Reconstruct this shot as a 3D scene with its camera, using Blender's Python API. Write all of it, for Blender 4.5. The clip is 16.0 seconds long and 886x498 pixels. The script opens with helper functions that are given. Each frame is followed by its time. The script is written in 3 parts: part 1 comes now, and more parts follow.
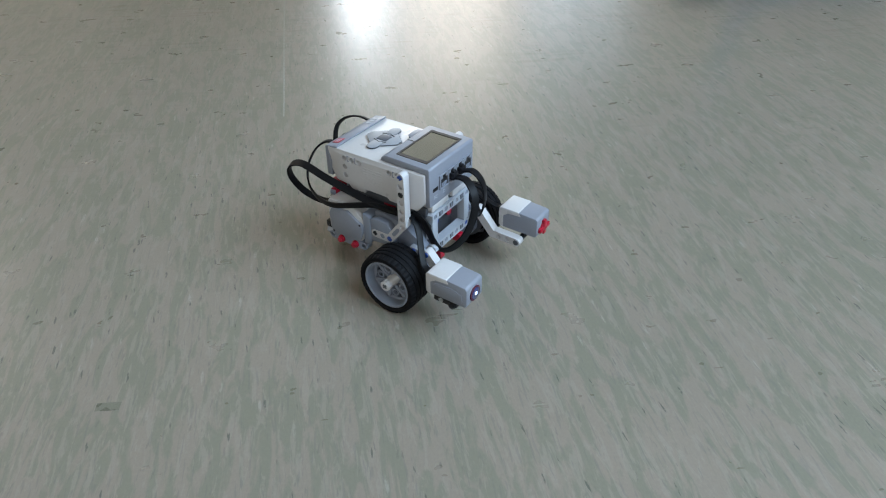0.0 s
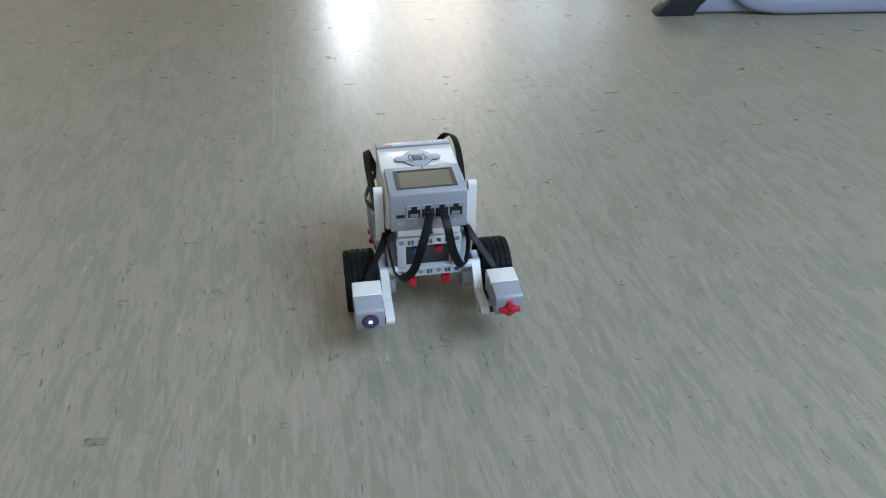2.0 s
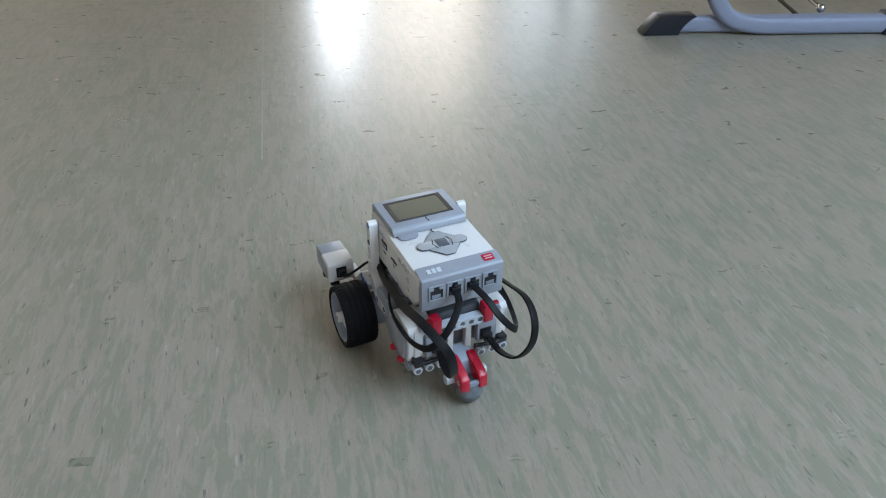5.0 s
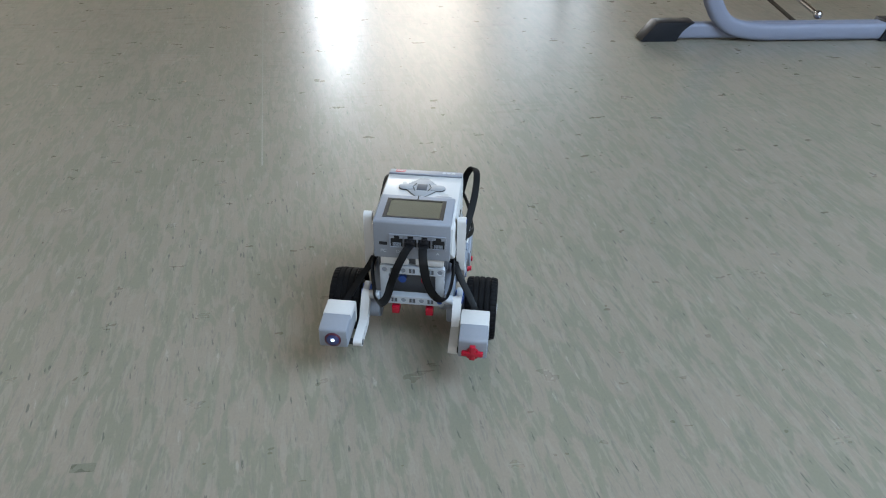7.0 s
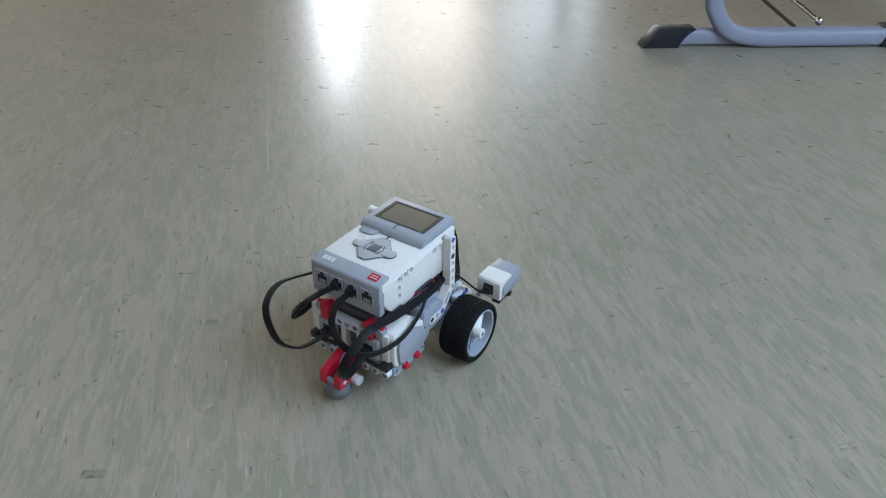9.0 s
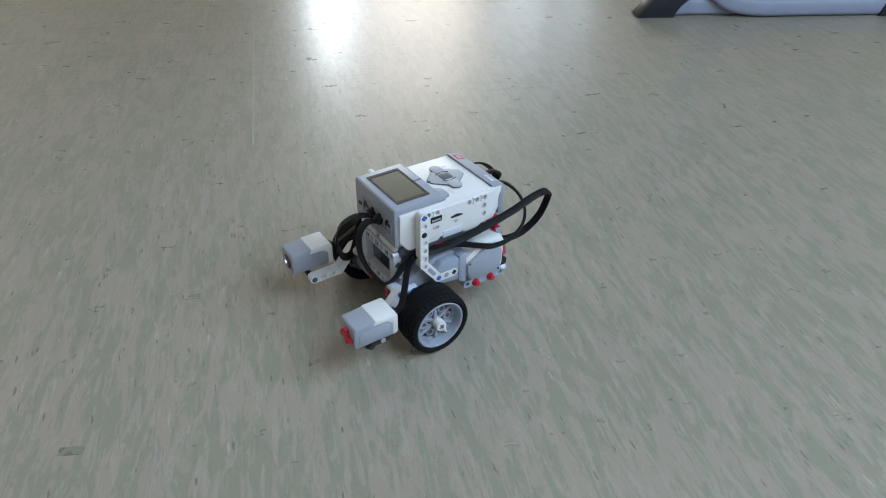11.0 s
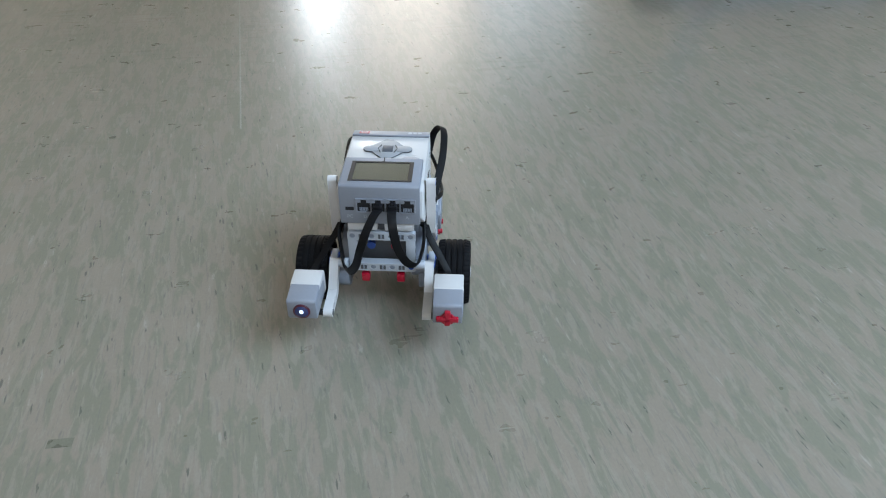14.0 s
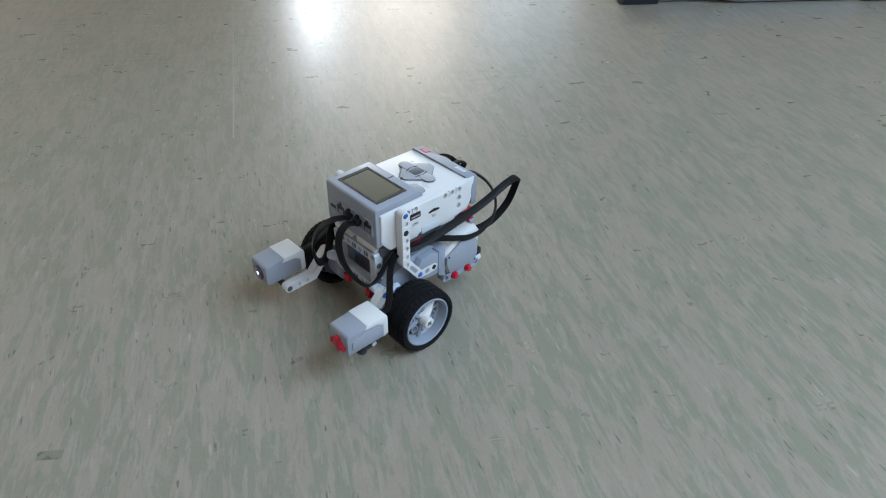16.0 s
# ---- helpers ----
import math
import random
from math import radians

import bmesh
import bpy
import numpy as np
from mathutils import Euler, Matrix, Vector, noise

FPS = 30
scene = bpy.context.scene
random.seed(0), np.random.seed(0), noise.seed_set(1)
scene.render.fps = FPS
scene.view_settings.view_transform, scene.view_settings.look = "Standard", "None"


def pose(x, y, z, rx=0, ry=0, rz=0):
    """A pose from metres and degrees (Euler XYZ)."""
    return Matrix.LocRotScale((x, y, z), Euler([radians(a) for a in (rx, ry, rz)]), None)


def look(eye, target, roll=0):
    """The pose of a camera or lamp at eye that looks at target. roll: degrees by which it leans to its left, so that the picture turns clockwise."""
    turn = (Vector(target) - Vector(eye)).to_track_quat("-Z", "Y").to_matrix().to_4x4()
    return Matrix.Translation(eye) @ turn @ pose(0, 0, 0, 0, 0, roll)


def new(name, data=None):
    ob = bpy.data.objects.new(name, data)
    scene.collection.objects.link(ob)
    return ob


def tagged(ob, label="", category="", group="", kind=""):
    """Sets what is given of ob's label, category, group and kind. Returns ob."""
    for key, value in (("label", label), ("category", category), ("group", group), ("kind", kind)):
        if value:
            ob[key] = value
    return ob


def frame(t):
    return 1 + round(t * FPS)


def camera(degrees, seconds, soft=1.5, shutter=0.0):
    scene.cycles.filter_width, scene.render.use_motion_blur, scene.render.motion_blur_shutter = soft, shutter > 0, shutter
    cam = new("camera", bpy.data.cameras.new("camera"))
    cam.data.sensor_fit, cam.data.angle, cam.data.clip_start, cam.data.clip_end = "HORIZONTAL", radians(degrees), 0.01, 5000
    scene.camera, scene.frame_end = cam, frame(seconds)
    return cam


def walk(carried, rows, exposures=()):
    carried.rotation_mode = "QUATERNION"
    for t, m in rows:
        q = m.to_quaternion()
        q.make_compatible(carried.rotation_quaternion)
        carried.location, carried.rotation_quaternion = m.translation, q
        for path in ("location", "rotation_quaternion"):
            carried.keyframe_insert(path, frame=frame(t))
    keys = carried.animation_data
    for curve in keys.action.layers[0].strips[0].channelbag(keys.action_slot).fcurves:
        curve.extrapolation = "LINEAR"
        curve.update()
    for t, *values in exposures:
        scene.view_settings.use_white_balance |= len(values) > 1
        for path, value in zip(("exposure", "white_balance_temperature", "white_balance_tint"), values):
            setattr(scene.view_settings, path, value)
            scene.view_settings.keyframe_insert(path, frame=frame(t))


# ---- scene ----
cam = camera(63.2, 16.0, soft=1.1)
PATH = [
    (0.0, 0.0000, 0.0000, 0.4108, 53.55, 0.61, -0.00),
    (0.5, -0.0024, 0.0060, 0.4204, 53.41, 0.54, -0.27),
    (1.0, -0.0055, 0.0048, 0.4233, 54.24, 0.43, -0.43),
    (1.5, -0.0055, 0.0060, 0.4248, 54.44, 0.08, -0.53),
    (2.0, -0.0035, 0.0061, 0.4252, 54.69, -0.19, -0.78),
    (2.5, -0.0010, 0.0079, 0.4260, 54.84, -0.53, -1.20),
    (3.0, -0.0024, 0.0079, 0.4270, 55.14, -0.75, -1.38),
    (3.5, -0.0048, 0.0065, 0.4294, 55.40, -0.83, -1.39),
    (4.0, -0.0042, 0.0053, 0.4307, 55.56, -0.86, -1.40),
    (4.5, -0.0034, 0.0055, 0.4309, 55.67, -0.84, -1.48),
    (7.0, -0.0046, 0.0036, 0.4363, 56.03, -0.94, -1.59),
    (7.5, -0.0068, 0.0040, 0.4366, 56.11, -1.06, -1.53),
    (8.0, -0.0069, 0.0023, 0.4369, 56.25, -0.90, -1.47),
    (8.5, -0.0073, 0.0013, 0.4398, 56.29, -0.81, -1.55),
    (9.0, -0.0093, 0.0008, 0.4409, 56.39, -0.85, -1.55),
    (9.2, -0.0088, 0.0009, 0.4412, 56.45, -0.83, -1.46),
    (11.5, -0.0006, 0.0124, 0.4240, 54.08, -0.69, -2.49),
    (12.0, -0.0010, 0.0130, 0.4242, 53.61, -0.86, -3.05),
    (12.5, -0.0022, 0.0128, 0.4258, 53.25, -0.83, -3.06),
    (13.0, -0.0000, 0.0149, 0.4250, 53.18, -0.65, -2.99),
    (13.5, -0.0001, 0.0173, 0.4234, 53.20, -0.48, -2.87),
    (14.0, -0.0000, 0.0185, 0.4221, 53.25, -0.43, -2.92),
    (14.5, -0.0010, 0.0206, 0.4231, 53.23, -0.38, -2.95),
    (15.0, 0.0026, 0.0195, 0.4261, 53.51, -0.35, -3.04),
    (15.5, 0.0054, 0.0191, 0.4273, 53.68, -0.33, -3.28),
    (16.0, 0.0038, 0.0184, 0.4274, 53.73, -0.65, -3.23),
]
walk(cam, [(t, pose(*p)) for t, *p in PATH])

# the robot's place on the floor: seconds, x, y, heading in degrees
ROBOT_WAY = [
    (0.0, -0.0105, 0.5271, -34.4),
    (0.5, -0.0015, 0.5287, 45.5),
    (1.0, -0.0016, 0.5439, 121.7),
    (1.5, -0.0055, 0.5431, 201.7),
    (2.0, -0.0098, 0.5278, 278.9),
    (2.5, 0.0006, 0.5211, 355.8),
    (3.0, -0.0007, 0.5191, 315.6),
    (3.5, -0.0021, 0.5186, 264.5),
    (4.0, -0.0038, 0.5202, 213.6),
    (4.5, -0.0078, 0.5213, 163.7),
    (7.0, -0.0091, 0.5211, -97.4),
    (7.5, -0.0118, 0.5218, -149.0),
    (8.0, -0.0143, 0.5224, -197.9),
    (8.5, -0.0165, 0.5297, -253.9),
    (9.0, -0.0163, 0.5288, -305.3),
    (9.2, -0.0148, 0.5288, -325.3),
    (11.5, -0.0225, 0.5222, -559.1),
    (12.0, -0.0234, 0.5269, -614.6),
    (12.5, -0.0226, 0.5255, -663.1),
    (13.0, -0.0212, 0.5230, -715.9),
    (13.5, -0.0201, 0.5194, -766.0),
    (14.0, -0.0221, 0.5173, -815.3),
    (14.5, -0.0255, 0.5160, -860.4),
    (15.0, -0.0255, 0.5160, -860.4),
    (15.5, -0.0255, 0.5160, -860.4),
    (16.0, -0.0255, 0.5160, -860.4),
]

# ---- light ----
world = bpy.data.worlds.new("world")
scene.world = world
world.use_nodes = True
wn = world.node_tree.nodes
sky = wn.new("ShaderNodeTexSky")
sky.sky_type = "NISHITA"
sky.sun_disc = False
sky.sun_elevation, sky.sun_rotation = radians(35), radians(20)
wn["Background"].inputs["Strength"].default_value = 0.1
world.node_tree.links.new(sky.outputs[0], wn["Background"].inputs["Color"])


def window_light(name, at, target, width, height, watts, colour):
    """An area lamp set in a window's opening, as daylight or as added fill."""
    lamp = bpy.data.lights.new(name, "AREA")
    lamp.shape, lamp.size, lamp.size_y = "RECTANGLE", width, height
    lamp.energy, lamp.color = watts, colour
    ob = new(name, lamp)
    ob.matrix_world = look(at, target)
    return ob


window_light("daylight_clear_pane", (-0.80, 6.96, 1.45), (-0.80, 0, 1.45), 0.18, 1.1, 25, (0.90, 0.95, 1.0))
window_light("daylight_blind", (0.06, 6.96, 1.7), (0.06, 0, 1.7), 1.04, 1.6, 29, (1.0, 0.93, 0.84))
# unseen window, added to lay a blue sheen on the right of the floor
window_light("fill_north", (1.2, 6.96, 1.5), (1.2, 0, 1.3), 0.9, 1.2, 13, (0.76, 0.89, 1.0))
# unseen west window, added as warm fill from the left
window_light("fill_west", (-2.96, 2.7, 1.65), (-0.4, 3.0, 0.4), 1.5, 1.3, 20, (1.0, 0.88, 0.72))
window_light("daylight_east", (1.71, -0.1, 1.9), (0.7, 0.75, 0.2), 2.3, 1.5, 128, (0.565, 0.775, 1.0))
# made-up south window, added as fill for the sides turned to the camera
window_light("fill_south", (-0.2, -2.96, 1.75), (0.0, 0.8, 0.4), 1.8, 1.3, 24, (0.95, 0.95, 0.95))
scene.view_settings.exposure = 0.04

# ---- materials ----


def material(name, colour, rough=0.4, metal=0.0, grain=0.0, scale=400.0, spec=0.5, bump=0.0, coat=0.0):
    """A surface with a little unevenness of tone, gloss and relief."""
    m = bpy.data.materials.new(name)
    m.use_nodes = True
    n, l = m.node_tree.nodes, m.node_tree.links
    b = n["Principled BSDF"]
    b.inputs["Metallic"].default_value = metal
    b.inputs["Specular IOR Level"].default_value = spec
    b.inputs["Coat Weight"].default_value = coat
    geo = n.new("ShaderNodeTexCoord")
    fine, wide = n.new("ShaderNodeTexNoise"), n.new("ShaderNodeTexNoise")
    fine.inputs["Scale"].default_value, wide.inputs["Scale"].default_value = scale, scale / 11
    fine.inputs["Detail"].default_value = 4
    for t in (fine, wide):
        l.new(geo.outputs["Object"], t.inputs["Vector"])
    add = n.new("ShaderNodeMath")
    add.operation = "ADD"
    l.new(fine.outputs[0], add.inputs[0])
    l.new(wide.outputs[0], add.inputs[1])
    ramp = n.new("ShaderNodeMapRange")
    ramp.inputs["From Min"].default_value, ramp.inputs["From Max"].default_value = 0.6, 1.4
    ramp.inputs["To Min"].default_value, ramp.inputs["To Max"].default_value = 1 - grain, 1 + grain
    l.new(add.outputs[0], ramp.inputs[0])
    mix = n.new("ShaderNodeVectorMath")
    mix.operation = "SCALE"
    mix.inputs[0].default_value = colour
    l.new(ramp.outputs[0], mix.inputs["Scale"])
    l.new(mix.outputs[0], b.inputs["Base Color"])
    gloss = n.new("ShaderNodeMapRange")
    gloss.inputs["From Min"].default_value, gloss.inputs["From Max"].default_value = 0.3, 0.7
    gloss.inputs["To Min"].default_value, gloss.inputs["To Max"].default_value = rough * 0.8, min(1, rough * 1.25)
    l.new(wide.outputs[0], gloss.inputs[0])
    l.new(gloss.outputs[0], b.inputs["Roughness"])
    if bump:
        bp = n.new("ShaderNodeBump")
        bp.inputs["Strength"].default_value, bp.inputs["Distance"].default_value = bump, 0.0005
        l.new(fine.outputs[0], bp.inputs["Height"])
        l.new(bp.outputs[0], b.inputs["Normal"])
    return m


WHITE = material("white_plastic", (0.51, 0.50, 0.502), 0.34, grain=0.03)
GREY = material("light_grey_plastic", (0.215, 0.229, 0.268), 0.38, grain=0.04, bump=0.1)
MID = material("stone_grey_plastic", (0.20, 0.223, 0.272), 0.36, grain=0.05)
PALE = material("pale_grey_plastic", (0.39, 0.415, 0.46), 0.33, grain=0.04)
DARK = material("dark_grey_plastic", (0.06, 0.065, 0.075), 0.4, grain=0.08)
BLACK = material("black_plastic", (0.009, 0.009, 0.011), 0.38, grain=0.1, spec=0.35)
CABLE = material("black_cable_sheath", (0.006, 0.006, 0.007), 0.45, grain=0.1, spec=0.14)
RUBBER = material("black_rubber", (0.007, 0.007, 0.008), 0.6, grain=0.25, scale=700, bump=0.15, spec=0.07)
HUB = material("pale_blue_grey_plastic", (0.21, 0.235, 0.285), 0.34, grain=0.04)
RED = material("red_plastic", (0.36, 0.006, 0.024), 0.3, grain=0.05)
BLUE = material("blue_plastic", (0.02, 0.07, 0.32), 0.32, grain=0.05)
SCREEN = material("grey_green_display", (0.037, 0.045, 0.031), 0.2, grain=0.05, scale=200, coat=1.0)
BUTTON = material("button_grey_plastic", (0.27, 0.28, 0.30), 0.45, grain=0.03)
CENTRE = material("dark_button_plastic", (0.06, 0.068, 0.085), 0.45, grain=0.03)
STEEL = material("dull_steel", (0.11, 0.12, 0.135), 0.45, metal=0.3, grain=0.2, scale=250)
RIM_RED = material("dark_red_ring", (0.07, 0.01, 0.025), 0.3)
LENS = material("blue_lens", (0.02, 0.03, 0.12), 0.08, coat=1.0)
CHROME = material("chrome", (0.5, 0.5, 0.52), 0.28, metal=1.0, grain=0.05)
CAP = material("black_cap_plastic", (0.008, 0.009, 0.014), 0.42, grain=0.1, spec=0.4)
PAINT = material("silver_blue_lacquer", (0.195, 0.21, 0.28), 0.5, spec=0.35, metal=0.0, grain=0.06, scale=600)
# shadow colour of the added rod beside the chrome one
BROWN = material("rod_shadow_brown", (0.035, 0.028, 0.02), 0.5, grain=0.1)
WALL = material("wall_paint", (0.64, 0.58, 0.48), 0.8, grain=0.04, scale=60, bump=0.2)
CEILING = material("ceiling_paint", (0.80, 0.77, 0.70), 0.85, grain=0.03, scale=60)
BEECH = material("beech_laminate", (0.45, 0.31, 0.18), 0.4, grain=0.12, scale=80)
SEAM = material("pale_weld", (0.27, 0.265, 0.225), 0.4, grain=0.2, scale=150)
INK = material("grey_print", (0.08, 0.085, 0.1), 0.5)

glow = bpy.data.materials.new("colour_sensor_light")
glow.use_nodes = True
gb = glow.node_tree.nodes["Principled BSDF"]
gb.inputs["Base Color"].default_value = (0.6, 0.75, 1, 1)
gb.inputs["Emission Color"].default_value = (0.65, 0.8, 1.0, 1)
gb.inputs["Emission Strength"].default_value = 1.3

GRAIN_TURN = 10.0  # degrees by which the vinyl's grain and its seam turn from the room's length


def floor_material():
    m = bpy.data.materials.new("marbled_vinyl")
    m.use_nodes = True
    n, l = m.node_tree.nodes, m.node_tree.links
    b = n["Principled BSDF"]
    geo = n.new("ShaderNodeTexCoord")

    def mapped(sx, sy, turn=GRAIN_TURN, shift=0.0):
        r = n.new("ShaderNodeMapping")
        r.vector_type = "TEXTURE"
        r.inputs["Rotation"].default_value = (0, 0, radians(turn))
        r.inputs["Scale"].default_value = (1 / sx, 1 / sy, 1)
        r.inputs["Location"].default_value = (shift, shift, 0)
        l.new(geo.outputs["Object"], r.inputs["Vector"])
        return r.outputs[0]

    def noise(vec, scale, detail=3.0, rough=0.55, warp=0.0):
        t = n.new("ShaderNodeTexNoise")
        t.inputs["Scale"].default_value, t.inputs["Detail"].default_value = scale, detail
        t.inputs["Roughness"].default_value, t.inputs["Distortion"].default_value = rough, warp
        l.new(vec, t.inputs["Vector"])
        return t.outputs[0]

    def span(value, a, c, to0=0.0, to1=1.0):
        r = n.new("ShaderNodeMapRange")
        r.inputs["From Min"].default_value, r.inputs["From Max"].default_value = a, c
        r.inputs["To Min"].default_value, r.inputs["To Max"].default_value = to0, to1
        l.new(value, r.inputs[0])
        return r.outputs[0]

    def blend(fac, one, two):
        x = n.new("ShaderNodeMix")
        x.data_type = "RGBA"
        for slot, val in ((6, one), (7, two)):
            if isinstance(val, tuple):
                x.inputs[slot].default_value = (*val, 1)
            else:
                l.new(val, x.inputs[slot])
        l.new(fac, x.inputs[0])
        return x.outputs[2]

    def times(a, c):
        x = n.new("ShaderNodeMath")
        x.operation = "MULTIPLY"
        l.new(a, x.inputs[0])
        if isinstance(c, float):
            x.inputs[1].default_value = c
        else:
            l.new(c, x.inputs[1])
        return x.outputs[0]

    sage, beige, pale = (0.182, 0.173, 0.132), (0.226, 0.193, 0.156), (0.255, 0.226, 0.188)
    patch = noise(mapped(70, 15), 1.0, 5.0, 0.6, 0.8)
    streak = noise(mapped(170, 28, shift=3.1), 1.0, 5.0, 0.66, 0.8)
    hair = noise(mapped(420, 40, shift=7.7), 1.0, 2.0, 0.5, 0.3)
    colour = blend(span(patch, 0.465, 0.535), sage, beige)
    colour = blend(times(span(streak, 0.53, 0.59), 0.55), colour, pale)
    colour = blend(times(span(hair, 0.60, 0.66), 0.34), colour, (0.13, 0.13, 0.115))

    def flecks(sx, sy, size, keep, shift):
        v = n.new("ShaderNodeTexVoronoi")
        v.inputs["Scale"].default_value = 1.0
        bend = n.new("ShaderNodeVectorMath")
        bend.operation = "MULTIPLY_ADD"
        crook = n.new("ShaderNodeTexNoise")
        crook.inputs["Scale"].default_value, crook.inputs["Detail"].default_value = 1.6, 2.0
        base = mapped(sx, sy, GRAIN_TURN + 9 * math.sin(shift), shift)
        l.new(base, crook.inputs["Vector"])
        l.new(crook.outputs["Color"], bend.inputs[0])
        bend.inputs[1].default_value = (1.1, 0.5, 0)
        l.new(base, bend.inputs[2])
        l.new(bend.outputs[0], v.inputs["Vector"])
        near = span(v.outputs["Distance"], size * 0.65, size, 1.0, 0.0)
        some = n.new("ShaderNodeSeparateColor")
        l.new(v.outputs["Color"], some.inputs[0])
        return times(near, span(some.outputs[0], keep - 0.02, keep + 0.02))

    edge = noise(mapped(420, 200, shift=1.3), 1.0, 3.0, 0.7)
    rag = span(edge, 0.38, 0.46)
    colour = blend(times(times(flecks(340, 54, 0.30, 0.92, 0.4), rag), 0.75), colour, (0.06, 0.066, 0.056))
    colour = blend(times(times(flecks(380, 66, 0.33, 0.86, 5.3), rag), 0.28), colour, (0.085, 0.09, 0.08))
    colour = blend(times(times(flecks(210, 36, 0.27, 0.93, 9.1), rag), 0.3), colour, (0.40, 0.39, 0.35))
    # worn smears that lie across the grain
    smear = noise(mapped(9, 60, shift=2.2), 1.0, 4.0, 0.65)
    dirt = noise(mapped(3, 2.2, shift=4.0), 1.0, 4.0, 0.6)
    colour = blend(times(times(span(smear, 0.60, 0.74), span(dirt, 0.5, 0.7)), 0.06), colour, (0.17, 0.17, 0.155))
    mottle = noise(mapped(520, 330, shift=6.6), 1.0, 4.0, 0.7)
    even = n.new("ShaderNodeVectorMath")
    even.operation = "SCALE"
    l.new(colour, even.inputs[0])
    l.new(span(mottle, 0.3, 0.7, 0.94, 1.06), even.inputs["Scale"])
    colour = even.outputs[0]
    l.new(colour, b.inputs["Base Color"])
    polish = noise(mapped(26, 34, GRAIN_TURN + 3, shift=6.0), 1.0, 3.0, 0.6)
    scratch = noise(mapped(7, 130, GRAIN_TURN - 4, shift=5.0), 1.0, 4.0, 0.7, 0.6)
    worn = times(times(span(scratch, 0.5, 0.62), span(noise(mapped(11, 13, shift=2.9), 1.0, 4.0, 0.6), 0.46, 0.64)), 0.14)
    both = n.new("ShaderNodeMath")
    both.operation = "ADD"
    l.new(span(polish, 0.3, 0.7, 0.27, 0.315), both.inputs[0])
    l.new(worn, both.inputs[1])
    l.new(both.outputs[0], b.inputs["Roughness"])
    b.inputs["Specular IOR Level"].default_value = 0.62
    bp = n.new("ShaderNodeBump")
    bp.inputs["Strength"].default_value, bp.inputs["Distance"].default_value = 0.06, 0.001
    l.new(noise(mapped(160, 190, shift=8.0), 1.0, 4.0, 0.6), bp.inputs["Height"])
    l.new(bp.outputs[0], b.inputs["Normal"])
    return m


VINYL = floor_material()

# ---- mesh tools, in millimetres ----
MM = 0.001


def part(name, bm, mat, parent, label="", sharp=32):
    """Links a bmesh, built in millimetres, as one mesh under a thing or part."""
    bmesh.ops.recalc_face_normals(bm, faces=bm.faces)
    bmesh.ops.scale(bm, vec=(MM, MM, MM), verts=bm.verts)
    me = bpy.data.meshes.new(name)
    bm.to_mesh(me)
    bm.free()
    me.materials.append(mat)
    me.polygons.foreach_set("use_smooth", [True] * len(me.polygons))
    me.set_sharp_from_angle(angle=radians(sharp))
    ob = new(name, me)
    ob.parent = parent
    return tagged(ob, label)


def soften(bm, offset, segments=2):
    edges = [e for e in bm.edges if len(e.link_faces) == 2 and e.calc_face_angle(0) > 0.5]
    bmesh.ops.bevel(bm, geom=edges, offset=offset, segments=segments, profile=0.5, affect="EDGES", clamp_overlap=True)


def box(x0, x1, y0, y1, z0, z1, bevel=0.6, into=None):
    b = bmesh.new()
    bmesh.ops.create_cube(b, size=1, matrix=Matrix.LocRotScale(((x0 + x1) / 2, (y0 + y1) / 2, (z0 + z1) / 2), None, (abs(x1 - x0), abs(y1 - y0), abs(z1 - z0))))
    if bevel:
        soften(b, bevel)
    return joined(into, b)


def joined(into, b):
    """Adds the bmesh b to another one, if there is one."""
    if into is None:
        return b
    me = bpy.data.meshes.new("piece")
    b.to_mesh(me)
    into.from_mesh(me)
    bpy.data.meshes.remove(me)
    b.free()
    return into


AXES = {"x": Matrix(((0, 0, 1), (1, 0, 0), (0, 1, 0))), "y": Matrix(((1, 0, 0), (0, 0, 1), (0, 1, 0))), "z": Matrix.Identity(3)}


def prism(points, axis, a, c, bevel=0.6, holes=(), into=None, sides=14):
    """A flat outline, with round holes (u, v, radius), drawn out along an axis from a to c. The outline lies in yz, xz or xy."""
    b = bmesh.new()
    turn = AXES[axis]

    def ring(pts):
        vs = [b.verts.new(turn @ Vector((u, v, a))) for u, v in pts]
        return [b.edges.new((vs[i], vs[(i + 1) % len(vs)])) for i in range(len(vs))]

    edges = ring(points)
    if holes:
        for u, v, r in holes:
            edges += ring([(u + r * math.cos(2 * math.pi * k / sides), v + r * math.sin(2 * math.pi * k / sides)) for k in range(sides)])
        bmesh.ops.triangle_fill(b, use_beauty=True, use_dissolve=False, edges=edges)
    else:
        b.faces.new([e.verts[0] for e in edges])
    out = bmesh.ops.extrude_face_region(b, geom=b.faces[:])
    bmesh.ops.translate(b, verts=[v for v in out["geom"] if isinstance(v, bmesh.types.BMVert)], vec=turn @ Vector((0, 0, c - a)))
    if bevel and not holes:
        bmesh.ops.recalc_face_normals(b, faces=b.faces)
        soften(b, bevel)
    return joined(into, b)


def rod(p, q, r, into=None, sides=16, r2=None, bevel=0.0):
    """A cylinder or cone from p to q."""
    b = bmesh.new()
    p, q = Vector(p), Vector(q)
    turn = (q - p).to_track_quat("Z", "Y").to_matrix().to_4x4()
    bmesh.ops.create_cone(b, cap_ends=True, segments=sides, radius1=r, radius2=r if r2 is None else r2, depth=(q - p).length, matrix=Matrix.Translation((p + q) / 2) @ turn)
    if bevel:
        soften(b, bevel)
    return joined(into, b)


